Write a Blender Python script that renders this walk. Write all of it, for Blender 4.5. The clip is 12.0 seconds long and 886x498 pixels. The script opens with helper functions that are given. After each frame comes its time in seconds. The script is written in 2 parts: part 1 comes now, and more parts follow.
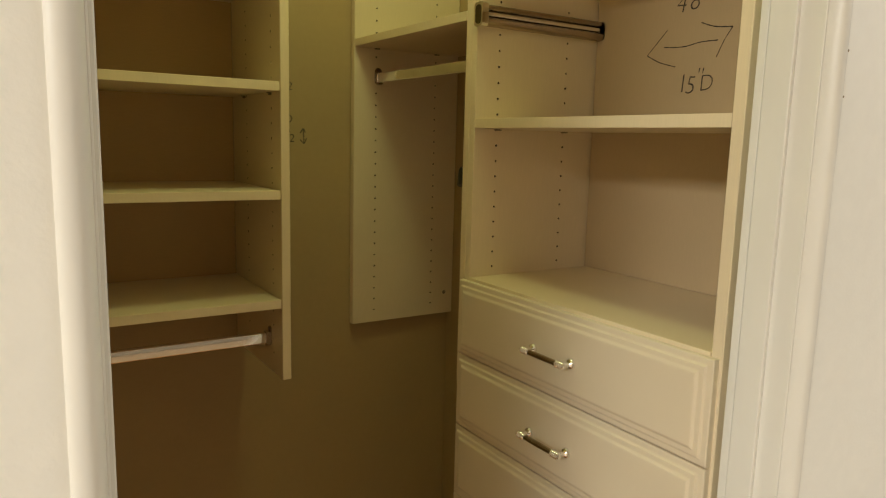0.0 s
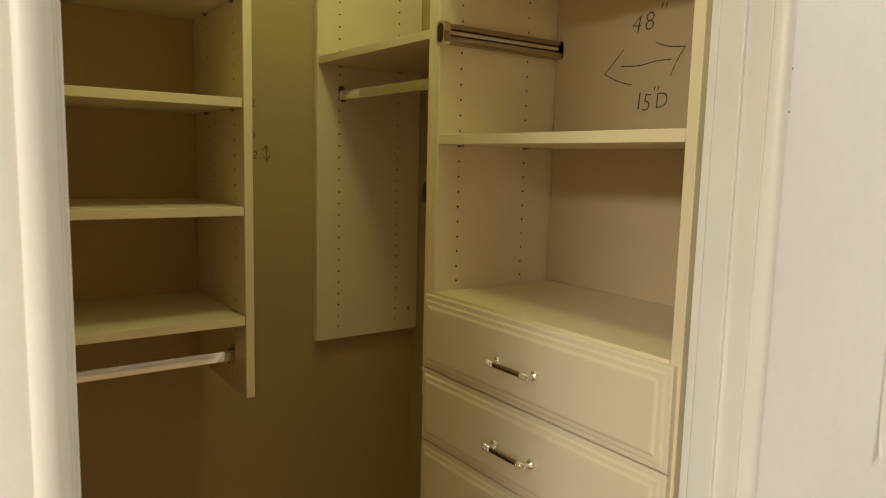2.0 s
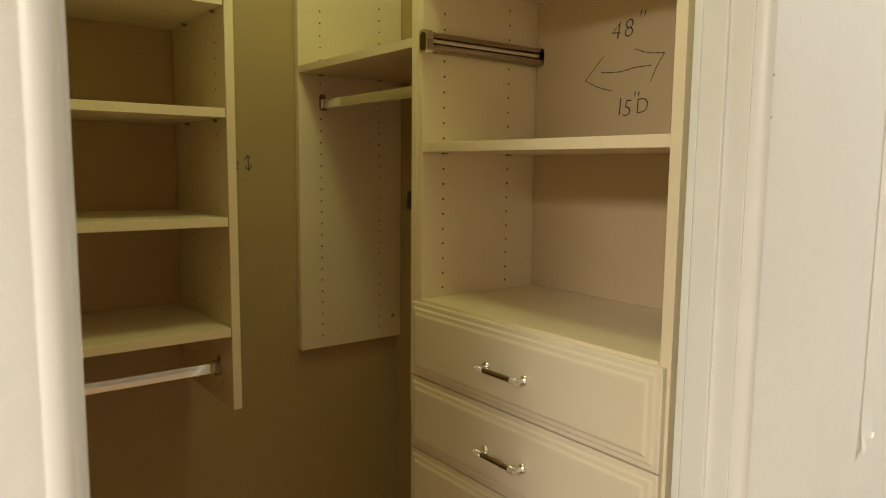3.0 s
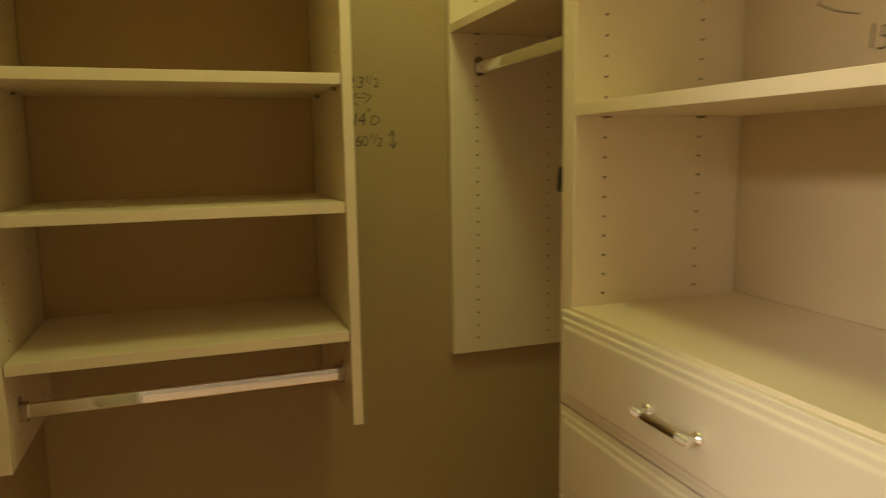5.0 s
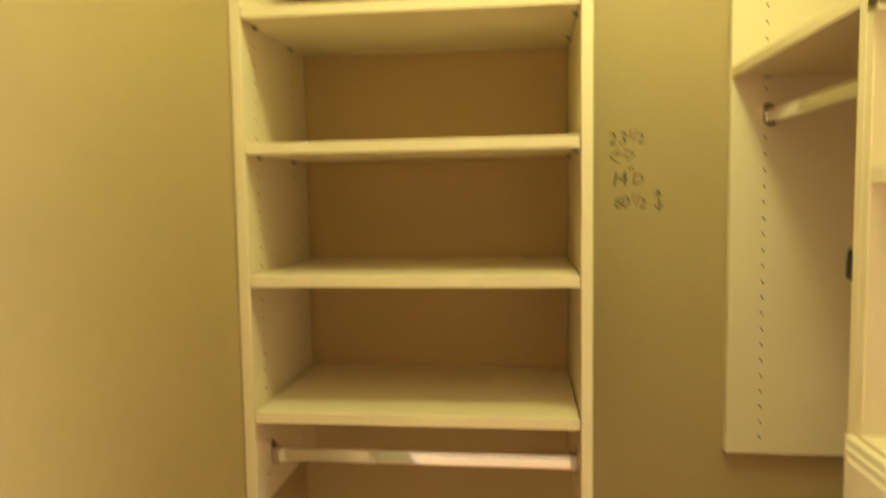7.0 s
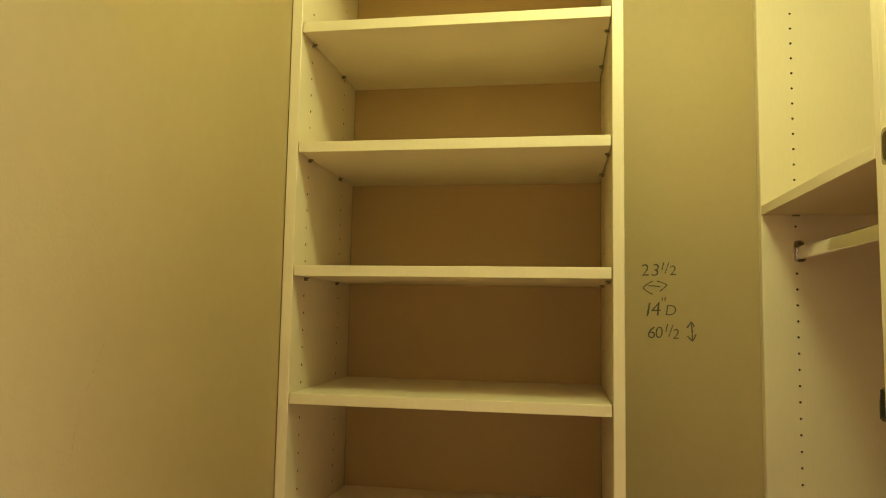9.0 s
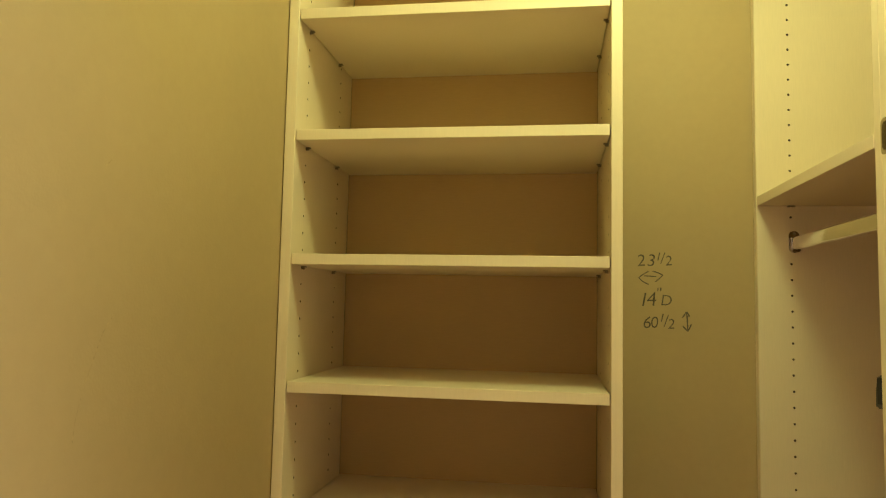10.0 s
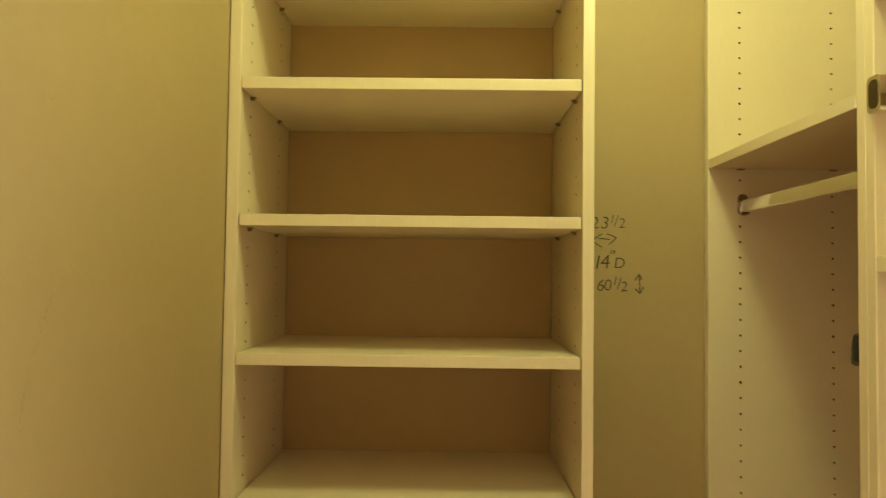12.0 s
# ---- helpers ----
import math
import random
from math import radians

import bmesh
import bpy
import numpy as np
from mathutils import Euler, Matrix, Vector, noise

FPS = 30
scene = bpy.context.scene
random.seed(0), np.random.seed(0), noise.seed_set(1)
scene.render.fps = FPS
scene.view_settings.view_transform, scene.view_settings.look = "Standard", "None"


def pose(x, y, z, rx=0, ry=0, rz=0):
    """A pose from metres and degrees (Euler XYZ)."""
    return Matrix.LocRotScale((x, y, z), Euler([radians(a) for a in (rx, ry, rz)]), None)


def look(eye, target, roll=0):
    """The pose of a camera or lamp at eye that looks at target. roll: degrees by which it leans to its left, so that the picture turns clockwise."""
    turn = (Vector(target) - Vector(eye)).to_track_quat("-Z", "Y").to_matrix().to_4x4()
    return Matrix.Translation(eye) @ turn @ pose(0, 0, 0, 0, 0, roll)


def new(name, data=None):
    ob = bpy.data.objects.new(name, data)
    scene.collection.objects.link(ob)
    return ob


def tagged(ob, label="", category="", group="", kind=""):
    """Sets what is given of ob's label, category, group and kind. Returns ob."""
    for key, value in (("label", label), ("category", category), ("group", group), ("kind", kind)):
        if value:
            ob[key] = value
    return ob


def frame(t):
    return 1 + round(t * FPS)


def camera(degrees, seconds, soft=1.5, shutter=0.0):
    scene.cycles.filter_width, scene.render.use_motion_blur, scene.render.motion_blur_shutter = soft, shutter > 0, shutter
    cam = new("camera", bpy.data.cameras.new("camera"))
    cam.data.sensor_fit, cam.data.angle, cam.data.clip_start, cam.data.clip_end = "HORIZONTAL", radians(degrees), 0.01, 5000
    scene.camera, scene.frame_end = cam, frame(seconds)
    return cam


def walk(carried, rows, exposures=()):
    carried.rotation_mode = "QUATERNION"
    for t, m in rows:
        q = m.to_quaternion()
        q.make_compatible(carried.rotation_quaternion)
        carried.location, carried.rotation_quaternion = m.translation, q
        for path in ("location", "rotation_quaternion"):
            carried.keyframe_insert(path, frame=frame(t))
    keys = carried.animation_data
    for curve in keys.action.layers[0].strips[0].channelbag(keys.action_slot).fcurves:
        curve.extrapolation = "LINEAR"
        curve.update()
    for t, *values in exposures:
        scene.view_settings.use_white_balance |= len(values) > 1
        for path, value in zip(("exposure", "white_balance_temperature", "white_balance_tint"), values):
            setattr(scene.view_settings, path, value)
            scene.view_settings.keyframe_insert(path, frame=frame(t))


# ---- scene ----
cam = camera(64.7, 12.0, soft=1.05, shutter=0.8)
PATH = [
    (0, (0.044, 0.038, 1.482), (1.112, 1.701, 1.178), 1.5),
    (0.5, (0.049, 0.022, 1.48), (1.077, 1.71, 1.174), 1.3),
    (1, (0.041, 0.015, 1.474), (1.077, 1.703, 1.198), 1.6),
    (1.5, (0.046, 0.012, 1.473), (1.142, 1.667, 1.222), 1.5),
    (2, (0.036, 0.028, 1.476), (1.193, 1.64, 1.227), 1.4),
    (2.5, (0.001, 0.034, 1.479), (1.207, 1.612, 1.243), 1.0),
    (2.7, (0.002, 0.032, 1.48), (1.219, 1.602, 1.246), 0.7),
    (4.3, (0.234, 0.123, 1.47), (1.199, 1.857, 1.217), -2.0),
    (4.5, (0.274, 0.148, 1.469), (1.129, 1.936, 1.205), -1.8),
    (5, (0.302, 0.231, 1.46), (0.955, 2.101, 1.18), -0.9),
    (5.5, (0.321, 0.312, 1.459), (0.859, 2.218, 1.18), -1.0),
    (6, (0.376, 0.36, 1.463), (0.685, 2.317, 1.188), -1.4),
    (6.5, (0.428, 0.354, 1.48), (0.44, 2.336, 1.214), -1.4),
    (7, (0.459, 0.327, 1.505), (0.229, 2.308, 1.349), -0.9),
    (7.5, (0.474, 0.29, 1.525), (0.142, 2.262, 1.57), 0.3),
    (9.5, (0.458, 0.28, 1.511), (0.133, 2.245, 1.695), 1.3),
    (10, (0.451, 0.28, 1.508), (0.147, 2.25, 1.67), 1.2),
    (10.5, (0.451, 0.288, 1.502), (0.156, 2.261, 1.647), 1.0),
    (11, (0.434, 0.306, 1.497), (0.17, 2.285, 1.611), 1.1),
    (11.5, (0.391, 0.321, 1.505), (0.219, 2.312, 1.595), 1.0),
    (12, (0.34, 0.34, 1.5), (0.317, 2.338, 1.574), 0.7),
]
walk(cam, [(t, look(eye, target, roll)) for t, eye, target, roll in PATH],
     exposures=[(0, -0.12, 6500, 10), (2.7, -0.1, 6500, 10), (4.5, -0.05, 6800, 12), (5.5, 0.5, 7300, 12), (6.5, 1.2, 6950, 11), (7, 1.4, 6700, 11), (7.7, 1.35, 6500, 11), (9.3, 0.78, 6550, 11), (12, 0.90, 6550, 11)])

# ---- world and lights ----
world = bpy.data.worlds.new("world")
scene.world = world
world.use_nodes = True
world.node_tree.nodes["Background"].inputs[0].default_value = (0.9, 0.85, 0.75, 1)
world.node_tree.nodes["Background"].inputs[1].default_value = 0.02


def lamp(name, at, watts, colour, radius):
    data = bpy.data.lights.new(name, "POINT")
    data.energy, data.color, data.shadow_soft_size = watts, colour, radius
    ob = new(name, data)
    ob.matrix_world = pose(*at)
    return ob


CLOSET_BULB = (0.62, 1.09, 2.38)
# the east panel is added fill that evens the hall wall
HALL_PANELS, HALL_Z = ((-3.00, -1.25, 264.0), (2.90, -0.60, 70.0)), 2.695
lamp("closet_bulb", CLOSET_BULB, 7.2, (0.89, 1.0, 0.46), 0.075)
# unseen flush ceiling panels along the hall outside the closet
for x, y, watts in HALL_PANELS:
    panel = bpy.data.lights.new("unseen_hall_panel", "AREA")
    panel.shape, panel.size, panel.size_y = "RECTANGLE", 1.2, 0.9
    panel.energy, panel.color = watts, (0.96, 0.98, 0.945)
    new("unseen_hall_panel", panel).matrix_world = pose(x, y, HALL_Z)


# ---- materials ----
def material(name, colour, rough=0.5, metal=0.0, grain=None, grain_amount=0.06, blotch=0.0, blotch_scale=3.0, bump=0.0, bump_scale=300.0):
    """A surface with fine grain, large faint blotches and a fine relief, all in object metres."""
    m = bpy.data.materials.new(name)
    m.use_nodes = True
    nodes, links = m.node_tree.nodes, m.node_tree.links
    b = nodes["Principled BSDF"]
    b.inputs["Roughness"].default_value, b.inputs["Metallic"].default_value = rough, metal
    b.inputs["Base Color"].default_value = (*colour, 1)
    geo = nodes.new("ShaderNodeNewGeometry")
    last = None

    def layer(scale, stretch, amount, detail, last):
        mapping = nodes.new("ShaderNodeMapping")
        mapping.inputs["Scale"].default_value = stretch
        tex = nodes.new("ShaderNodeTexNoise")
        tex.inputs["Scale"].default_value, tex.inputs["Detail"].default_value = scale, detail
        ramp = nodes.new("ShaderNodeMapRange")
        ramp.inputs["From Min"].default_value, ramp.inputs["From Max"].default_value = 0.3, 0.7
        ramp.inputs["To Min"].default_value, ramp.inputs["To Max"].default_value = 1 - amount, 1 + amount
        mix = nodes.new("ShaderNodeVectorMath")
        mix.operation = "SCALE"
        links.new(geo.outputs["Position"], mapping.inputs["Vector"])
        links.new(mapping.outputs["Vector"], tex.inputs["Vector"])
        links.new(tex.outputs["Fac"], ramp.inputs["Value"])
        links.new(ramp.outputs["Result"], mix.inputs["Scale"])
        if last:
            links.new(last, mix.inputs[0])
        else:
            mix.inputs[0].default_value = colour
        return mix.outputs[0], tex

    if grain:
        last, _ = layer(1.0, grain, grain_amount, 3, last)
    if blotch:
        last, tex = layer(blotch_scale, (1, 1, 1), blotch, 4, last)
        gloss = nodes.new("ShaderNodeMapRange")
        gloss.inputs["To Min"].default_value, gloss.inputs["To Max"].default_value = max(rough - 0.08, 0.02), min(rough + 0.08, 1)
        links.new(tex.outputs["Fac"], gloss.inputs["Value"])
        links.new(gloss.outputs["Result"], b.inputs["Roughness"])
    if last:
        links.new(last, b.inputs["Base Color"])
    if bump:
        tex = nodes.new("ShaderNodeTexNoise")
        tex.inputs["Scale"].default_value, tex.inputs["Detail"].default_value = bump_scale, 2
        rel = nodes.new("ShaderNodeBump")
        rel.inputs["Strength"].default_value, rel.inputs["Distance"].default_value = bump, 0.001
        links.new(geo.outputs["Position"], tex.inputs["Vector"])
        links.new(tex.outputs["Fac"], rel.inputs["Height"])
        links.new(rel.outputs["Normal"], b.inputs["Normal"])
    return m


MELAMINE = material("almond_melamine", (0.82, 0.685, 0.468), 0.38, grain=(420, 420, 30), grain_amount=0.02, blotch=0.025, blotch_scale=5, bump=0.06, bump_scale=500)
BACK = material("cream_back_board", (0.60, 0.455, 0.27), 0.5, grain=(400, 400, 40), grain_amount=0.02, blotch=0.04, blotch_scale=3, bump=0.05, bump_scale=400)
# orange-brown shade of the tower's inside is mixed into this board colour
SHADED_BACK = material("shade_browned_back_board", (0.57, 0.375, 0.16), 0.55, grain=(40, 400, 400), grain_amount=0.025, blotch=0.05, blotch_scale=3, bump=0.05, bump_scale=400)
DRAWER = material("almond_drawer_foil", (0.79, 0.68, 0.50), 0.34, blotch=0.02, blotch_scale=6, bump=0.03, bump_scale=350)
WALL = material("beige_wall_paint", (0.452, 0.330, 0.156), 0.62, grain=(60, 60, 60), grain_amount=0.015, blotch=0.06, blotch_scale=1.6, bump=0.22, bump_scale=260)
HALL = material("cream_hall_paint", (0.93, 0.915, 0.84), 0.6, grain=(60, 60, 60), grain_amount=0.012, blotch=0.03, blotch_scale=2.0, bump=0.2, bump_scale=260)
# for unseen hall walls, kept dark so less light bounces into the closet
TAN = material("dim_bounce_hall_tan", (0.25, 0.20, 0.14), 0.6, blotch=0.04, blotch_scale=2.0, bump=0.2, bump_scale=260)
TRIM = material("white_trim_paint", (0.82, 0.80, 0.73), 0.40, grain=(40, 40, 6), grain_amount=0.015, blotch=0.02, blotch_scale=8, bump=0.05, bump_scale=180)
CEILING = material("white_ceiling_paint", (0.78, 0.74, 0.66), 0.8, blotch=0.03, bump=0.3, bump_scale=200)
WOOD = material("orange_wood", (0.56, 0.24, 0.06), 0.45, grain=(6, 60, 60), grain_amount=0.2, blotch=0.1)
# unseen hall floor; tan chosen to throw warm light on shelf undersides
FLOORING = material("warm_bounce_hall_floor", (0.31, 0.21, 0.115), 0.32, grain=(6, 60, 60), grain_amount=0.12, blotch=0.12, blotch_scale=2.2, bump=0.03, bump_scale=60)
CHROME = material("chrome", (0.86, 0.85, 0.83), 0.06, 1.0, blotch=0.03, blotch_scale=25)
NICKEL = material("satin_nickel", (0.46, 0.39, 0.31), 0.20, 1.0, grain=(30, 600, 30), grain_amount=0.05, blotch=0.04, blotch_scale=20)
# dark metal colour that stands for a dark reflection in chrome
DARK_REFLECTION = material("painted_dark_reflection", (0.17, 0.15, 0.12), 0.14, 1.0, blotch=0.04, blotch_scale=30)
STEEL = material("dark_zinc", (0.30, 0.25, 0.17), 0.42, 0.7, blotch=0.1, blotch_scale=60)
HOLE = material("raw_board_hole", (0.15, 0.095, 0.045), 0.95, blotch=0.1, blotch_scale=80)
GREY = material("grey_plastic", (0.085, 0.075, 0.055), 0.5, blotch=0.05, blotch_scale=40)
BLACK = material("black_rubber", (0.015, 0.014, 0.013), 0.6, blotch=0.05, blotch_scale=40)
INK = material("marker_ink", (0.075, 0.055, 0.035), 0.7, grain=(150, 150, 150), grain_amount=0.5)
PENCIL = material("pencil_graphite", (0.10, 0.08, 0.05), 0.6, grain=(220, 220, 220), grain_amount=0.5)
SCUFF = material("wall_scuff", (0.415, 0.30, 0.138), 0.7, grain=(200, 200, 200), grain_amount=0.3)
PAPER = material("off_white_tape", (0.93, 0.915, 0.83), 0.7, blotch=0.02, blotch_scale=10)


# ---- building helpers ----
def part(name, bm, mat, parent=None, label="", smooth=False):
    """Links a bmesh as one mesh object, under a thing or a part."""
    bmesh.ops.recalc_face_normals(bm, faces=bm.faces)
    mesh = bpy.data.meshes.new(name)
    bm.to_mesh(mesh)
    bm.free()
    for one in (mat if isinstance(mat, (list, tuple)) else [mat]):
        mesh.materials.append(one)
    if smooth:
        for p in mesh.polygons:
            p.use_smooth = True
        mesh.set_sharp_from_angle(angle=radians(40))
    ob = new(name, mesh)
    if parent:
        ob.parent = parent
    return tagged(ob, label)


def thing(name, label, category, group="", kind="", at=(0, 0, 0)):
    ob = new(name)
    ob.location = at
    ob.empty_display_size = 0.05
    return tagged(ob, label, category, group, kind)


def box(x0, x1, y0, y1, z0, z1, bevel=0.0, segments=2, bm=None):
    """A box between two corners with rounded edges, as a bmesh."""
    fresh = bmesh.new()
    bmesh.ops.create_cube(fresh, size=1)
    for v in fresh.verts:
        v.co = Vector(((x0 + x1) / 2 + v.co.x * (x1 - x0), (y0 + y1) / 2 + v.co.y * (y1 - y0), (z0 + z1) / 2 + v.co.z * (z1 - z0)))
    if bevel:
        bmesh.ops.bevel(fresh, geom=fresh.edges, offset=bevel, segments=segments, profile=0.5, affect="EDGES")
    if bm is None:
        return fresh
    mesh = bpy.data.meshes.new("scratch")
    fresh.to_mesh(mesh)
    fresh.free()
    bm.from_mesh(mesh)
    bpy.data.meshes.remove(mesh)
    return bm


def sweep(profile, ends, axis, bm=None, closed=True):
    """A straight bar of a profile: pairs in the two other axes (in x, y, z order), from ends[0] to ends[1] along axis."""
    bm = bm or bmesh.new()
    rings = []
    for e in ends:
        ring = []
        for a, b in profile:
            co = [a, b]
            co.insert("xyz".index(axis), e)
            ring.append(bm.verts.new(co))
        rings.append(ring)
    n = len(profile)
    for i in range(n if closed else n - 1):
        bm.faces.new((rings[0][i], rings[0][(i + 1) % n], rings[1][(i + 1) % n], rings[1][i]))
    if closed:
        bm.faces.new(rings[0])
        bm.faces.new(rings[1][::-1])
    return bm


def turned(outline, at, axis, sides=20, bm=None):
    """A turned piece: rows of (distance along axis, radius) about an axis through at."""
    bm = bm or bmesh.new()
    k = "xyz".index(axis)
    rings = []
    for d, r in outline:
        ring = []
        for i in range(sides):
            a = 2 * math.pi * i / sides
            co = [r * math.cos(a), r * math.sin(a)]
            co.insert(k, d)
            ring.append(bm.verts.new(Vector(co) + Vector(at)))
        rings.append(ring)
    for lo, hi in zip(rings, rings[1:]):
        for i in range(sides):
            bm.faces.new((lo[i], lo[(i + 1) % sides], hi[(i + 1) % sides], hi[i]))
    bm.faces.new(rings[0])
    bm.faces.new(rings[-1][::-1])
    return bm


def oblong(ca, cb, wa, wb, r, steps=5):
    """A rounded rectangle as pairs: centre, full widths, corner radius."""
    out = []
    for qa, qb, start in ((1, 1, 0), (-1, 1, 90), (-1, -1, 180), (1, -1, 270)):
        for i in range(steps + 1):
            t = radians(start + 90 * i / steps)
            out.append((ca + qa * (wa / 2 - r) + r * math.cos(t), cb + qb * (wb / 2 - r) + r * math.sin(t)))
    return out


PITCH, HOLE_R, CELL = 0.0317, 0.0024, 0.006


def drilled_panel(name, axis, face, back, u0, u1, z0, z1, columns, first, parent, label=""):
    """An upright board, 19 mm thick, with rows of shelf-pin holes in one face.
    axis: the board's normal ('x' or 'y'); face: where the drilled face lies; back: where the other lies; u0 (front) to u1: its depth."""
    bm = bmesh.new()
    into = 1 if back > face else -1
    ease = 0.0012 * (1 if u1 > u0 else -1)

    def v(u, z, d=0.0):
        co = (face + into * d, u, z) if axis == "x" else (u, face + into * d, z)
        return bm.verts.new(co)

    rows = []
    z = first
    while z - CELL < z0 + 0.004:
        z += PITCH
    while z + CELL < z1 - 0.004:
        rows.append(z)
        z += PITCH
    us = sorted([u0 + ease, u1] + [c + s * CELL for c in columns for s in (-1, 1)])
    zs = [z0 + 0.0012] + [r + s * CELL for r in rows for s in (-1, 1)] + [z1 - 0.0012]
    grid = [[v(u, zz) for u in us] for zz in zs]
    holes = {(min(range(len(us)), key=lambda i: abs(us[i] - (c - CELL))), 1 + 2 * j): (c, r) for c in columns for j, r in enumerate(rows)}
    for j in range(len(zs) - 1):
        for i in range(len(us) - 1):
            a, b, c, d = grid[j][i], grid[j][i + 1], grid[j + 1][i + 1], grid[j + 1][i]
            if (i, j) not in holes:
                bm.faces.new((a, b, c, d))
                continue
            cu, cz = holes[i, j]
            ring = [[v(cu + HOLE_R * math.cos(radians(22.5 + 45 * k)), cz + HOLE_R * math.sin(radians(22.5 + 45 * k)), deep) for k in range(8)] for deep in (0.0, 0.011)]
            o = ring[0]
            for corner, k in ((c, 0), (d, 2), (a, 4), (b, 6)):
                bm.faces.new((corner, o[k], o[(k + 1) % 8]))
            for p, q, k in ((c, d, 1), (d, a, 3), (a, b, 5), (b, c, 7)):
                bm.faces.new((p, q, o[(k + 1) % 8], o[k]))
            for k in range(8):
                bm.faces.new((ring[0][k], ring[0][(k + 1) % 8], ring[1][(k + 1) % 8], ring[1][k])).material_index = 1
            bm.faces.new(ring[1]).material_index = 1
    # the rest of the board: eased front edge, back face, top and bottom
    t = abs(back - face)
    prof = [(u1, 0.0), (u1, t), (u0 + ease, t), (u0, t - abs(ease)), (u0, abs(ease)), (u0 + ease, 0.0)]
    low, high = [v(u, z0 + 0.0012, d) for u, d in prof], [v(u, z1 - 0.0012, d) for u, d in prof]
    for k in range(5):
        bm.faces.new((low[k], low[k + 1], high[k + 1], high[k]))
    bm.faces.new(low)
    bm.faces.new(high)
    bmesh.ops.remove_doubles(bm, verts=bm.verts, dist=0.00005)
    return part(name, bm, [MELAMINE, HOLE], parent, label)


# ---- the plan ----
WEST, EAST, NORTH = -0.0252, 1.197, 1.803
HALL_FACE, CLOSET_FACE = 0.476, 0.566
DOOR_W, DOOR_E, DOOR_TOP = 0.0934, 0.830, 2.06
TOP, T = 2.50, 0.019


def structure(name, bm, mat, label, category):
    return tagged(part(name, bm, mat), label, category, kind="structure")


HX0, HX1, HY0, HTOP = -4.2, 5.0, -2.6, 2.75
structure("floor", box(WEST - 0.12, EAST + 0.12, HALL_FACE, NORTH + 0.12, -0.12, 0.0), WOOD, "orange-brown wooden closet floor", "floor")
structure("floor_hall", box(HX0, HX1, HY0, HALL_FACE, -0.12, 0.0), FLOORING, "unseen tan polished floor outside the closet, tinted for warm bounce", "floor")
structure("ceiling", box(WEST - 0.12, EAST + 0.12, CLOSET_FACE, NORTH + 0.12, TOP, TOP + 0.1), CEILING, "plain white painted closet ceiling", "ceiling")
structure("ceiling_hall", box(HX0, HX1, HY0, CLOSET_FACE, HTOP, HTOP + 0.1), CEILING, "plain white painted ceiling outside the closet", "ceiling")
structure("wall_north", box(WEST - 0.12, EAST + 0.12, NORTH, NORTH + 0.12, 0, TOP), WALL, "beige painted closet wall behind the shelves", "wall")
structure("wall_west", box(WEST - 0.12, WEST, CLOSET_FACE, NORTH, 0, TOP), WALL, "beige painted closet side wall with faint scuffs", "wall")
structure("wall_east", box(EAST, EAST + 0.12, CLOSET_FACE, NORTH, 0, TOP), WALL, "beige painted closet wall behind the drawer tower", "wall")
WALL_WEST = bpy.data.objects["wall_west"]
bm = bmesh.new()
box(HX0, DOOR_W - 0.018, HALL_FACE, CLOSET_FACE, 0, HTOP, bm=bm)
box(DOOR_E + 0.018, HX1, HALL_FACE, CLOSET_FACE, 0, HTOP, bm=bm)
box(DOOR_W - 0.018, DOOR_E + 0.018, HALL_FACE, CLOSET_FACE, DOOR_TOP + 0.018, HTOP, bm=bm)
structure("wall_south", bm, HALL, "cream painted wall round the closet doorway", "wall")
# unseen walls added to close the hall and hold down its bounce
structure("wall_hall_south", box(HX0, HX1, HY0 - 0.12, HY0, 0, HTOP), TAN, "unseen hall wall in a tan picked to weaken bounce", "wall")
structure("wall_hall_west", box(HX0 - 0.12, HX0, HY0, HALL_FACE, 0, HTOP), TAN, "unseen hall wall in a tan picked to weaken bounce", "wall")
structure("wall_hall_east", box(HX1, HX1 + 0.12, HY0, HALL_FACE, 0, HTOP), TAN, "unseen hall wall in a tan picked to weaken bounce", "wall")


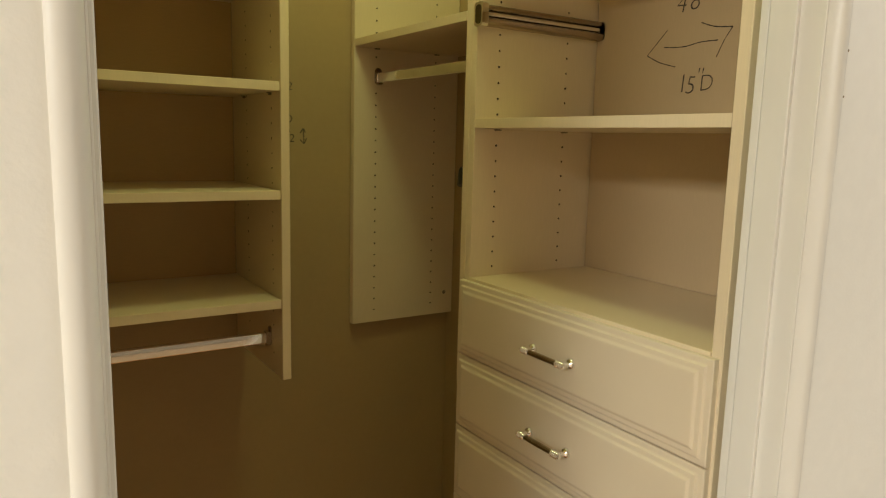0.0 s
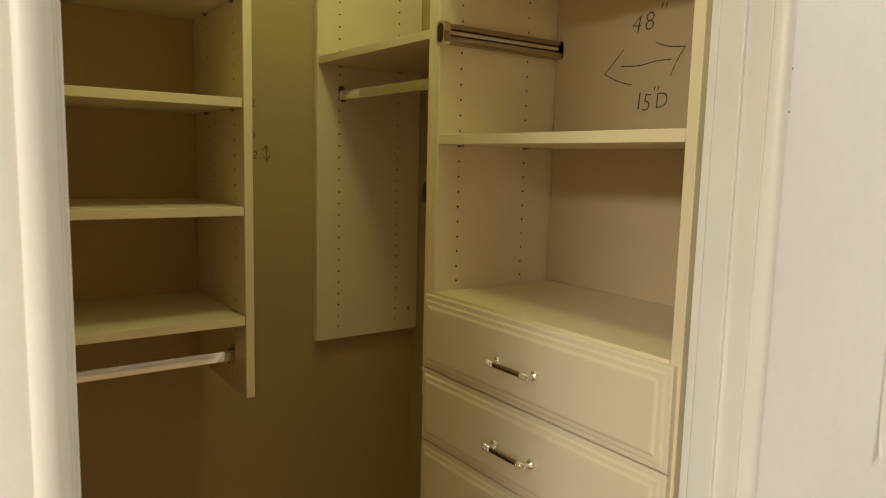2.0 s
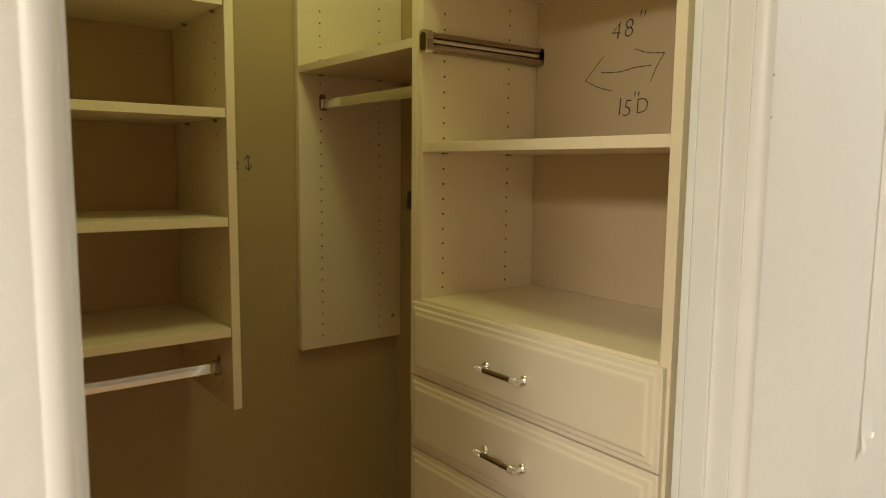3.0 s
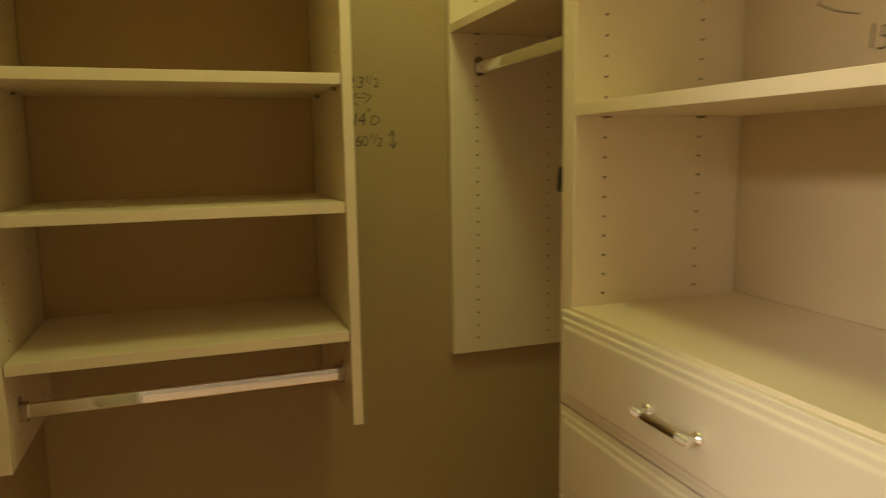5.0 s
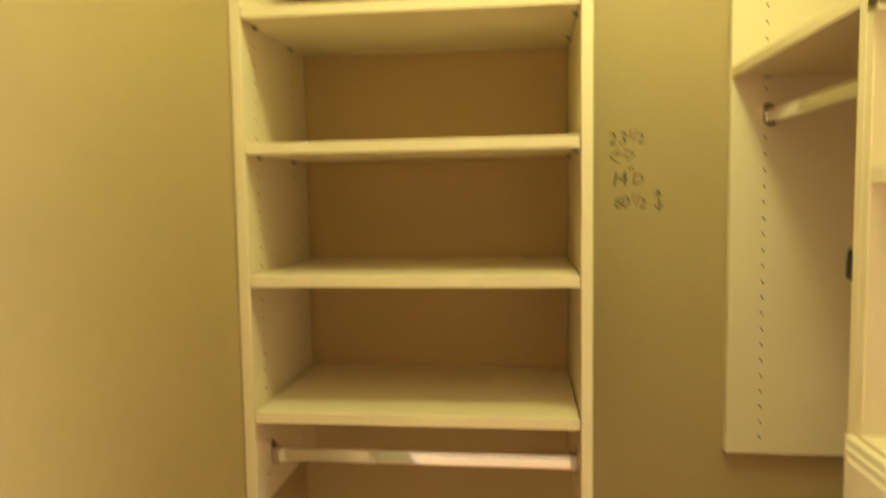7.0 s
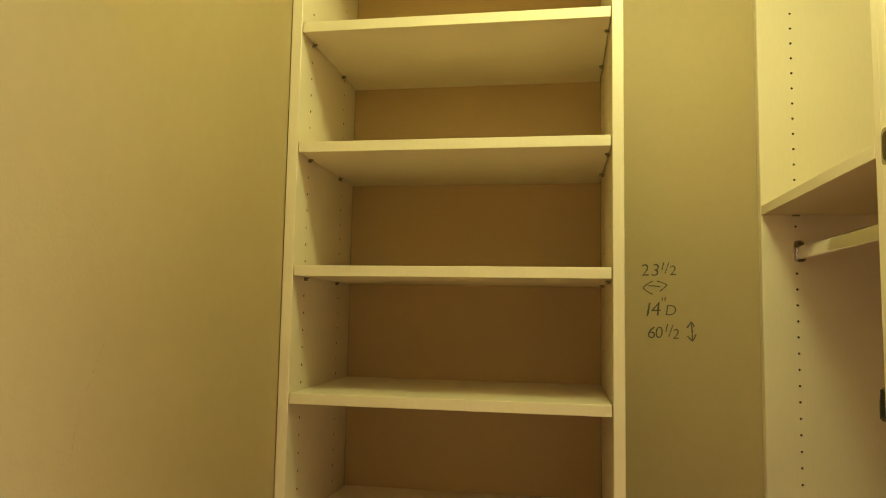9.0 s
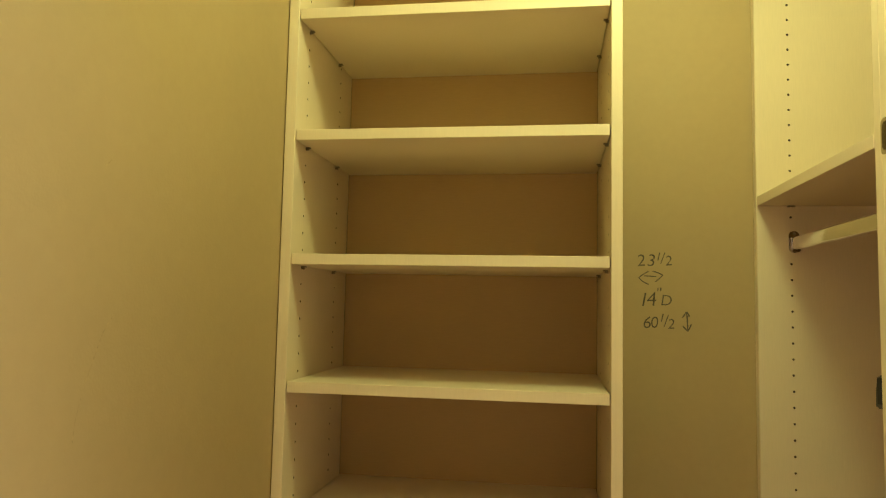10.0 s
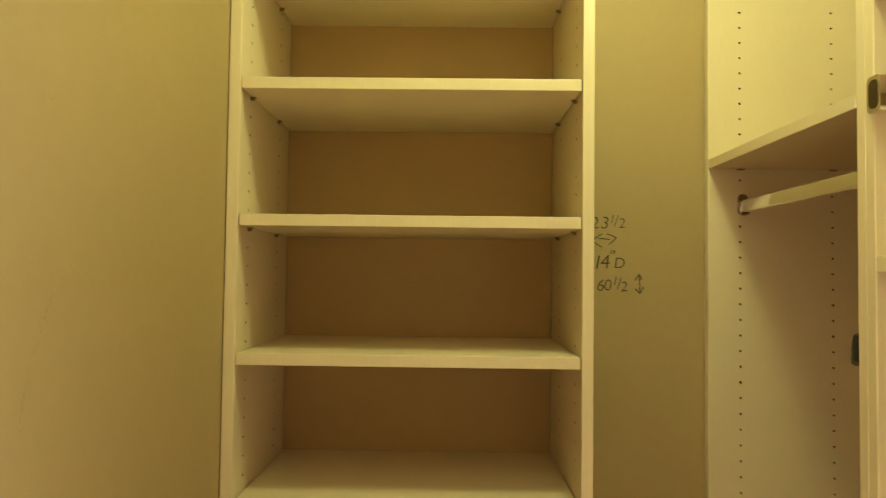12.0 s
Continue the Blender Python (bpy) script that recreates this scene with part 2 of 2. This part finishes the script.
# ---- the doorway ----
def doorway():
    frame_ob = thing("door_1", "white painted doorway with jamb, stop and rounded casing", "doorway", kind="structure")
    jamb_y0, jamb_y1 = 0.4895, CLOSET_FACE + 0.001
    part("jamb", box(DOOR_W - 0.018, DOOR_W, jamb_y0, jamb_y1, 0, DOOR_TOP, 0.0012), TRIM, frame_ob)
    part("jamb", box(DOOR_E, DOOR_E + 0.018, jamb_y0, jamb_y1, 0, DOOR_TOP, 0.0012), TRIM, frame_ob)
    part("head_jamb", box(DOOR_W - 0.018, DOOR_E + 0.018, jamb_y0, jamb_y1, DOOR_TOP, DOOR_TOP + 0.018, 0.0012), TRIM, frame_ob)
    stop_y0, stop_y1, proud = 0.520, 0.5545, 0.007
    part("stop", box(DOOR_W, DOOR_W + proud, stop_y0, stop_y1, 0, DOOR_TOP, 0.0015), TRIM, frame_ob)
    part("stop", box(DOOR_E - proud, DOOR_E, stop_y0, stop_y1, 0, DOOR_TOP, 0.0015), TRIM, frame_ob)
    part("stop", box(DOOR_W + proud, DOOR_E - proud, stop_y0, stop_y1, DOOR_TOP - proud, DOOR_TOP, 0.0015), TRIM, frame_ob)
    # strip between stop and closet, a hair lower than the stop
    part("inner_strip", box(DOOR_W, DOOR_W + 0.006, 0.5555, jamb_y1, 0, DOOR_TOP, 0.0012), TRIM, frame_ob)
    part("inner_strip", box(DOOR_E - 0.006, DOOR_E, 0.5555, jamb_y1, 0, DOOR_TOP, 0.0012), TRIM, frame_ob)

    def casing(edge, way):
        """A narrow half-round trim between the jamb and the wall."""
        prof = [(edge, 0.4893)]
        for i in range(15):
            u = 1 - i / 14
            prof.append((edge + way * 0.021 * (1 - u), 0.4754 - 0.0040 * math.sin(math.pi * u ** 0.8) + 0.0125 * u ** 7))
        return prof + [(edge + way * 0.021, 0.4893)]

    part("casing", sweep(casing(DOOR_W - 0.002, -1), (0, DOOR_TOP + 0.028), "z"), TRIM, frame_ob, smooth=True)
    part("casing", sweep(casing(DOOR_E + 0.002, 1), (0, DOOR_TOP + 0.028), "z"), TRIM, frame_ob, smooth=True)
    head = [(y, z) for z, y in casing(DOOR_TOP + 0.002, 1)]
    part("head_casing", sweep(head, (DOOR_W - 0.001, DOOR_E + 0.001), "x"), TRIM, frame_ob, smooth=True)

    for z in (1.593, 1.543, 0.95, 0.40):
        part("nail", turned([(0, 0.0016), (-0.0012, 0.0014)], (DOOR_E + 0.0195, 0.4732, z), "y", 10), STEEL, frame_ob, "small nail head")


doorway()


# ---- hanging shelf tower on the north wall ----
FRONT, IN_W, IN_E, FOOT = 1.460, -0.004, 0.550, 0.955


def shelf_pin(x, y, z, way, parent):
    """A flat spoon pin in a side panel's hole, its tab under the shelf."""
    bm = turned([(0, 0.0022), (way * 0.006, 0.0022)], (x, y, z - 0.004), "x", 8)
    box(min(x + way * 0.001, x + way * 0.009), max(x + way * 0.001, x + way * 0.009), y - 0.004, y + 0.004, z - 0.0024, z - 0.0004, 0.0006, 1, bm)
    part("shelf_pin", bm, STEEL, parent, "dark metal shelf pin")


def shelf_tower():
    tower = thing("shelf_tower", "almond melamine shelf tower with empty shelves hung on the closet wall", "shelving unit", at=(0, 0, 0))
    drilled_panel("side_panel", "x", IN_W, IN_W - 0.0195, FRONT, NORTH - 0.002, FOOT, 2.49, (1.518, 1.719), 1.0035, tower)
    drilled_panel("side_panel", "x", IN_E, IN_E + T, FRONT, NORTH - 0.002, FOOT, 2.49, (1.518, 1.692), 1.0035, tower)
    for bottom in (1.117, 1.352, 1.576, 1.799, 2.023, 2.247):
        shelf = part("shelf", box(IN_W + 0.0021, IN_E - 0.0021, FRONT, NORTH - 0.003, bottom, bottom + T, 0.0009), MELAMINE, tower)
        for y in (1.518, 1.70):
            shelf_pin(IN_W, y, bottom, 1, shelf)
            shelf_pin(IN_E, y, bottom, -1, shelf)
    # assumed board; its brown stands for the warm shade behind the shelves
    part("back_panel", box(IN_W + 0.0012, IN_E - 0.0012, NORTH - 0.0028, NORTH - 0.0006, 1.117, 2.489), SHADED_BACK, tower)
    part("top", box(IN_W + 0.0006, IN_E - 0.0006, FRONT, NORTH - 0.003, 2.47, 2.489, 0.0009), MELAMINE, tower)


shelf_tower()


def hanging_rod(label, axis, a, b, c0, z):
    """A flat oval chrome closet rod between two boards, with a cup bracket at each end. a, b: its ends; c0: where it runs."""
    rod = thing("closet_rod", label, "closet rod", "closet rods")
    part("rod", sweep(oblong(c0, z, 0.015, 0.027, 0.0045), (a + 0.003, b - 0.003), axis), CHROME, rod, smooth=True)
    for e, way in ((a, 1), (b, -1)):
        bm = sweep(oblong(c0, z + 0.004, 0.020, 0.044, 0.0098), sorted((e + way * 0.0003, e + way * 0.003)), axis)
        sweep(oblong(c0, z - 0.001, 0.0185, 0.033, 0.006), sorted((e + way * 0.003, e + way * 0.013)), axis, bm)
        br = part("bracket", bm, NICKEL, rod, "nickel rod bracket", smooth=True)
        part("screw", turned([(0, 0.0), (way * 0.0005, 0.0034), (way * 0.0022, 0.0028), (way * 0.0026, 0.001)], ((e + way * 0.003, c0, z + 0.0205) if axis == "x" else (c0, e + way * 0.003, z + 0.0205)), axis, 10), STEEL, br)


hanging_rod("chrome closet rod below the hung shelf tower", "x", IN_W, IN_E, 1.540, 1.0335)

# ---- hanging section in the corner ----
PANEL_FRONT, PANEL_FACE = 0.8655, 1.776
TOWER_S, TOWER_N, HANG_S = 0.606, 1.234, 1.2535


def hanging_section():
    panel = thing("hanging_panel", "almond melamine drilled panel fixed on the wall beside the corner", "panel")
    drilled_panel("side_panel", "y", PANEL_FACE, NORTH - 0.006, PANEL_FRONT, EAST - 0.002, 0.968, 2.49, (0.931, 1.119), 0.9722, panel)
    part("screw_cap", turned([(0, 0.0055), (-0.0016, 0.0055), (-0.003, 0.004)], (1.166, PANEL_FACE, 1.033), "y", 14), STEEL, panel, "dark screw cap")
    gable = thing("end_panel", "almond melamine end panel of the hanging space beside the drawers", "panel")
    part("board", box(PANEL_FRONT + 0.0025, EAST - 0.002, TOWER_N + 0.0004, HANG_S, 0.968, 2.49, 0.0012), MELAMINE, gable)
    shelf = thing("corner_shelf", "almond melamine shelf above the hanging rod in the corner", "shelf")
    part("board", box(PANEL_FRONT + 0.001, EAST - 0.002, HANG_S + 0.0006, PANEL_FACE - 0.0006, 1.7245, 1.7435, 0.0009), MELAMINE, shelf)
    for x in (0.931, 1.119):
        part("shelf_pin", box(x - 0.007, x + 0.007, PANEL_FACE - 0.009, PANEL_FACE - 0.001, 1.7215, 1.7242, 0.001, 1), STEEL, shelf, "dark metal shelf pin")


hanging_section()
hanging_rod("chrome closet rod under the corner shelf", "y", HANG_S, PANEL_FACE, 0.936, 1.647)

# ---- drawer tower on the east wall ----
D_FRONT, IN_S, IN_N, COUNTER = 0.868, 0.625, 1.215, 1.203


def drawer_front(parent, z0, z1):
    """A routed drawer front: stepped border, sunk bead, flat field, and a bar handle."""
    y0, y1, x = TOWER_S + 0.005, TOWER_N + 0.0015, 0.850
    bm = bmesh.new()
    steps = [(0.0, 0.0175), (0.0, 0.0085), (0.0008, 0.0074), (0.002, 0.0067), (0.0090, 0.0065), (0.0102, 0.0060), (0.0125, 0.0034), (0.0138, 0.0031), (0.0195, 0.0029), (0.0210, 0.0024), (0.0240, 0.0006), (0.0260, 0.0001), (0.0285, 0.0)]
    rings = []
    for inset, deep in steps:
        rings.append([bm.verts.new((x + deep, yy, zz)) for yy, zz in ((y0 + inset, z0 + inset), (y1 - inset, z0 + inset), (y1 - inset, z1 - inset), (y0 + inset, z1 - inset))])
    for lo, hi in zip(rings, rings[1:]):
        for i in range(4):
            bm.faces.new((lo[i], lo[(i + 1) % 4], hi[(i + 1) % 4], hi[i]))
    bm.faces.new(rings[-1])
    bm.faces.new(rings[0][::-1])
    front = part("drawer", bm, DRAWER, parent)
    zc = (z0 + z1) / 2 - 0.0035
    ya, yb, xb = 0.881, 0.981, x - 0.0215
    part("handle_bar", turned([(ya + 0.012, 0.0048), (ya + 0.03, 0.0052), (yb - 0.03, 0.0052), (yb - 0.012, 0.0048)], (xb, 0, zc), "y", 16), NICKEL, front, "satin metal handle bar", smooth=True)
    for y, way in ((ya, -1), (yb, 1)):
        ribs = [(-0.014, 0.0045)]
        for k in range(4):
            d = -0.013 + k * 0.0046
            ribs += [(d, 0.0056), (d + 0.0006, 0.0068), (d + 0.0014, 0.0074), (d + 0.0022, 0.0074), (d + 0.0030, 0.0068), (d + 0.0037, 0.0056)]
        ribs += [(0.0062, 0.0056), (0.0076, 0.0040), (0.008, 0.001)]
        part("handle_collar", turned([(way * d, r) for d, r in ribs], (xb, y, zc), "y", 20), CHROME, front, "ribbed chrome handle end", smooth=True)
        post = [(0.0, 0.0098), (-0.0018, 0.0098), (-0.0040, 0.0090), (-0.0060, 0.0074), (-0.0075, 0.0054), (-0.0085, 0.0044), (-0.016, 0.0042), (-0.0215, 0.0046)]
        part("handle_post", turned(post, (x, y, zc), "x", 20), CHROME, front, "chrome handle post", smooth=True)


def drawer_tower():
    tower = thing("drawer_tower", "almond melamine drawer tower with open shelves above", "drawer unit")
    drilled_panel("side_panel", "y", IN_N, TOWER_N, D_FRONT, EAST - 0.002, 0.0, 2.49, (0.924, 1.106), 1.2225 - 38 * PITCH, tower)
    drilled_panel("side_panel", "y", IN_S, TOWER_S, D_FRONT, EAST - 0.002, 0.0, 2.49, (0.924, 1.106), 1.2225 - 38 * PITCH, tower)
    part("counter", box(D_FRONT - 0.002, EAST - 0.0022, IN_S + 0.0006, IN_N - 0.0006, COUNTER - T, COUNTER, 0.0012), MELAMINE, tower)
    for bottom in (1.510, 1.852, 2.17):
        shelf = part("shelf", box(D_FRONT + 0.0005, EAST - 0.0076, IN_S + 0.0006, IN_N - 0.0006, bottom, bottom + T, 0.0009), MELAMINE, tower)
        for x in (0.924, 1.106):
            for y, way in ((IN_N, -1), (IN_S, 1)):
                part("shelf_pin", box(x - 0.007, x + 0.007, min(y, y + way * 0.009), max(y, y + way * 0.009), bottom - 0.0035, bottom - 0.0006, 0.001, 1), STEEL, shelf, "dark metal shelf pin")
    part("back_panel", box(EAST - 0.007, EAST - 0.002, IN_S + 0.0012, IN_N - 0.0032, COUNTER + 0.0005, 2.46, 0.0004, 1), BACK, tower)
    part("top", box(D_FRONT + 0.0005, EAST - 0.0076, IN_S + 0.0006, IN_N - 0.0006, 2.47, 2.489, 0.0009), MELAMINE, tower)
    edge = 1.1965
    for height in (0.1600, 0.1600, 0.1600, 0.1900, 0.1900, 0.2360):
        drawer_front(tower, edge - height + 0.0025, edge)
        edge -= height
    part("toe_kick", box(0.93, 0.946, IN_S + 0.001, IN_N - 0.001, 0, edge - 0.004, 0.001), MELAMINE, tower)


drawer_tower()


def tie_rack():
    """A slide-out rack: channel rail, round-backed sliding bar and end caps, on the tower's inner side."""
    rack = thing("tie_rack", "chrome slide-out rack on the drawer tower side panel", "tie rack")
    y, z0, z1 = IN_N, 1.711, 1.750
    a, b = 0.876, 1.190
    rail = [(y - 0.0003, z0 + 0.001), (y - 0.008, z0 - 0.002), (y - 0.016, z0 - 0.001), (y - 0.021, z0 + 0.002), (y - 0.0245, z0 + 0.007), (y - 0.0245, z0 + 0.011), (y - 0.022, z0 + 0.0135),
            (y - 0.013, z0 + 0.0140), (y - 0.008, z0 + 0.0140), (y - 0.008, z1 - 0.0115), (y - 0.0185, z1 - 0.0110), (y - 0.0205, z1 - 0.0085), (y - 0.0195, z1 - 0.003), (y - 0.015, z1), (y - 0.0003, z1)]
    part("rail", sweep(rail, (a, b), "x"), NICKEL, rack, "satin metal rail", smooth=True)
    part("slide", sweep(oblong(y - 0.0160, z0 + 0.0202, 0.0125, 0.0100, 0.0048, 5), (a - 0.002, b - 0.012), "x"), CHROME, rack, "bright slide bar", smooth=True)
    part("end_cap", sweep(oblong(y - 0.0135, (z0 + z1) / 2 - 0.001, 0.028, 0.046, 0.008, 4), (a - 0.017, a - 0.002), "x"), CHROME, rack, "polished end cap", smooth=True)
    # inset plate whose dark colour imitates what the chrome cap reflects
    part("cap_face", sweep(oblong(y - 0.0135, (z0 + z1) / 2 - 0.001, 0.019, 0.036, 0.008, 4), (a - 0.0176, a - 0.0165), "x"), DARK_REFLECTION, rack, "polished cap face coloured as a dark reflection")
    # black plate added to draw the shaded gap between cap and rail
    part("gap_filler", sweep(oblong(y - 0.0130, (z0 + z1) / 2, 0.024, 0.040, 0.008, 4), (a - 0.002, a), "x"), BLACK, rack, "black filler for the shaded gap")
    part("end_cap", sweep(oblong(y - 0.0130, (z0 + z1) / 2, 0.025, 0.040, 0.008, 4), (b, b + 0.005), "x"), STEEL, rack, "dark end cap", smooth=True)


tie_rack()


def side_hook():
    hook = thing("hook", "small grey hook with a black pad on the tower side", "hook")
    zc, y = 1.409, HANG_S
    prof = [(y, zc - 0.0205), (y + 0.0205, zc - 0.0215), (y + 0.0225, zc - 0.017), (y + 0.0215, zc + 0.002), (y + 0.0175, zc + 0.017), (y + 0.012, zc + 0.022), (y, zc + 0.022)]
    bm = sweep(prof, (0.8695, 0.887), "x")
    bmesh.ops.bevel(bm, geom=bm.edges, offset=0.002, segments=2, affect="EDGES")
    part("body", bm, GREY, hook, smooth=True)
    part("pad", box(0.8672, 0.8694, y + 0.0004, y + 0.0115, zc - 0.015, zc + 0.019, 0.0008), BLACK, hook, "black pad")


side_hook()


# ---- notes on the walls ----
def stroke(points, normal_axis, at, width, parent, mat, name="stroke"):
    """A drawn line: a thin flat ribbon through a few points, lying on a wall."""
    pts = [Vector(p) for p in points]
    fine = []
    for i in range(len(pts) - 1):
        p0, p1, p2, p3 = pts[max(i - 1, 0)], pts[i], pts[i + 1], pts[min(i + 2, len(pts) - 1)]
        for k in range(8):
            t = k / 8
            fine.append(0.5 * (2 * p1 + (p2 - p0) * t + (2 * p0 - 5 * p1 + 4 * p2 - p3) * t * t + (3 * p1 - p0 - 3 * p2 + p3) * t ** 3))
    fine.append(pts[-1])
    bm = bmesh.new()
    left, right = [], []
    for i, p in enumerate(fine):
        d = (fine[min(i + 1, len(fine) - 1)] - fine[max(i - 1, 0)]).normalized()
        w = width * (0.5 + 0.12 * math.sin(i * 1.7))
        n = Vector((-d.y, d.x)) * w
        for q, row in ((p + n, left), (p - n, right)):
            row.append(bm.verts.new((at, q.x, q.y) if normal_axis == "x" else (q.x, at, q.y)))
    for i in range(len(fine) - 1):
        bm.faces.new((left[i], left[i + 1], right[i + 1], right[i]))
    return part(name, bm, mat, parent)


def written(text, size, m, parent, mat, thin=-0.006):
    """Characters in the built-in font as one flat mesh."""
    curve = bpy.data.curves.new("text", "FONT")
    curve.body, curve.size, curve.offset, curve.shear = text, size, thin * size, 0.12
    curve.resolution_u = 4
    ob = bpy.data.objects.new("text", curve)
    scene.collection.objects.link(ob)
    mesh = bpy.data.meshes.new_from_object(ob.evaluated_get(bpy.context.evaluated_depsgraph_get()))
    bpy.data.objects.remove(ob)
    mesh.materials.clear()
    mesh.materials.append(mat)
    out = new("character", mesh)
    out.parent = parent
    out.matrix_basis = m
    return out


def north_note():
    y = NORTH - 0.0008
    note = thing("wall_note", "pencilled shelf sizes in four rows on beige wall", "handwriting", "notes on the walls")

    def put(text, x, z, size, lean=0):
        written(text, size, pose(x, y, z, 90, 0, 0) @ pose(0, 0, 0, 0, 0, lean), note, PENCIL)

    put("2", 0.6315, 1.600, 0.036, 4)
    put("3", 0.6505, 1.601, 0.037, -3)
    put("1", 0.6680, 1.613, 0.026, -6)
    put("/", 0.6790, 1.606, 0.034, 2)
    put("2", 0.6890, 1.602, 0.030, 3)
    put("1", 0.6335, 1.517, 0.042, -4)
    put("4", 0.6505, 1.517, 0.042, 2)
    put('"', 0.6705, 1.531, 0.034, 4)
    put("D", 0.6785, 1.519, 0.032, -2)
    put("6", 0.6420, 1.471, 0.036, -3)
    put("0", 0.6585, 1.471, 0.034, 3)
    put("1", 0.6745, 1.484, 0.026, -6)
    put("/", 0.6850, 1.474, 0.036, 2)
    put("2", 0.6935, 1.470, 0.030, 2)
    w = 0.0022
    for line in ([(0.6467, 1.5800), (0.659, 1.5795), (0.6714, 1.5783)], [(0.656, 1.590), (0.645, 1.5835), (0.6353, 1.576)], [(0.6353, 1.576), (0.644, 1.568), (0.656, 1.562)],
                 [(0.664, 1.590), (0.674, 1.587), (0.6847, 1.582)], [(0.6847, 1.582), (0.678, 1.575), (0.6695, 1.568)]):
        stroke(line, "y", y, w, note, PENCIL)
    w = 0.0028
    for line in ([(0.732, 1.504), (0.7335, 1.487), (0.734, 1.469)], [(0.7235, 1.4935), (0.728, 1.500), (0.732, 1.506)], [(0.732, 1.506), (0.7355, 1.5015), (0.7375, 1.4955)],
                 [(0.724, 1.4765), (0.729, 1.4715), (0.734, 1.466)], [(0.734, 1.466), (0.738, 1.473), (0.7415, 1.4805)]):
        stroke(line, "y", y, w, note, PENCIL)


def east_note():
    x = EAST - 0.0078
    note = thing("wall_note", "black marker sizes 48 and 15 D with arrows on wall", "handwriting", "notes on the walls")

    def put(text, y, z, size, lean=0):
        written(text, size, pose(x, y, z, 90, 0, -90) @ pose(0, 0, 0, 0, 0, lean), note, INK, -0.02)

    put("4", 1.001, 1.742, 0.052, -4)
    put("8", 0.968, 1.742, 0.052, 3)
    put('"', 0.940, 1.750, 0.060, -6)
    put("1", 0.984, 1.588, 0.052, 2)
    put("5", 0.966, 1.586, 0.050, -3)
    put('"', 0.944, 1.598, 0.052, -4)
    put("D", 0.932, 1.589, 0.044, 4)
    w = 0.0018
    stroke([(1.022, 1.679), (0.975, 1.676), (0.935, 1.681), (0.897, 1.681)], "x", x, w, note, INK)
    for line in ([(1.016, 1.712), (1.038, 1.691), (1.064, 1.666)], [(1.064, 1.666), (1.030, 1.650), (0.991, 1.639)], [(0.937, 1.717), (0.905, 1.706), (0.868, 1.702)], [(0.868, 1.702), (0.884, 1.679), (0.898, 1.650)]):
        stroke(line, "x", x, w, note, INK)


north_note()
east_note()
for marks in ([(0.989, 1.488), (0.974, 1.471), (0.961, 1.444), (0.950, 1.422)], [(0.946, 1.410), (0.938, 1.385), (0.935, 1.362)], [(0.962, 1.651), (0.972, 1.660)]):
    stroke(marks, "x", WEST + 0.0006, 0.0012, WALL_WEST, SCUFF, "scuff")


# ---- the strip of tape on the hall wall ----
def wall_tape():
    """A strip of tape, flat but for a lifted edge and a crumpled lower end."""
    strip = thing("tape_strip", "off-white tape strip with a torn crumpled end on cream wall", "tape")
    x0, wide, z0, z1 = 1.190, 0.044, 1.030, 2.05
    bm = bmesh.new()
    grid = []
    for j in range(41):
        w = (j / 40) ** 2
        row = []
        for i in range(11):
            u = i / 10
            low = math.exp(-w * 45)
            lift = 0.0006 + 0.0009 * math.exp(-u * 7) * (0.6 + 0.4 * math.sin(w * 9 + 1)) + low * (0.004 + 0.003 * math.sin(u * 9.0 + w * 60))
            torn = 0.026 * u * low + 0.006 * abs(math.sin(u * 7.5)) * low
            row.append(bm.verts.new((x0 + wide * u + 0.003 * w, HALL_FACE - lift, z0 + (z1 - z0) * w + torn)))
        grid.append(row)
    for j in range(40):
        for i in range(10):
            bm.faces.new((grid[j][i], grid[j][i + 1], grid[j + 1][i + 1], grid[j + 1][i]))
    ob = part("strip", bm, PAPER, strip, smooth=True)
    solid = ob.modifiers.new("thickness", "SOLIDIFY")
    solid.thickness = 0.0005


wall_tape()


# ---- lamps ----
def ceiling_lamp(at, label, top):
    fixture = thing("ceiling_light", label, "ceiling lamp", at=(at[0], at[1], top))
    part("base", turned([(0, 0.075), (-0.012, 0.075), (-0.022, 0.05), (-0.03, 0.02)], (0, 0, 0), "z", 32), TRIM, fixture, smooth=True)
    part("socket", turned([(-0.03, 0.017), (-0.06, 0.019), (-0.068, 0.015)], (0, 0, 0), "z", 20), TRIM, fixture, smooth=True)


ceiling_lamp(CLOSET_BULB, "plain ceiling lamp holder in the closet", TOP)


def panel_fitting(x, y, z):
    """An assumed, unseen flush white fitting that frames a light panel."""
    fixture = thing("panel_light", "unseen flush white ceiling light panel assumed in the hall", "ceiling lamp", "hall ceiling lights")
    part("housing", box(x - 0.61, x + 0.61, y - 0.46, y + 0.46, z + 0.006, HTOP - 0.0005, 0.004), TRIM, fixture)
    for x0, x1, y0, y1 in ((-0.64, -0.612, -0.49, 0.49), (0.612, 0.64, -0.49, 0.49), (-0.612, 0.612, -0.49, -0.462), (-0.612, 0.612, 0.462, 0.49)):
        part("rim", box(x + x0, x + x1, y + y0, y + y1, z - 0.006, HTOP - 0.0005, 0.003), TRIM, fixture)


for x, y, watts in HALL_PANELS:
    panel_fitting(x, y, HALL_Z)
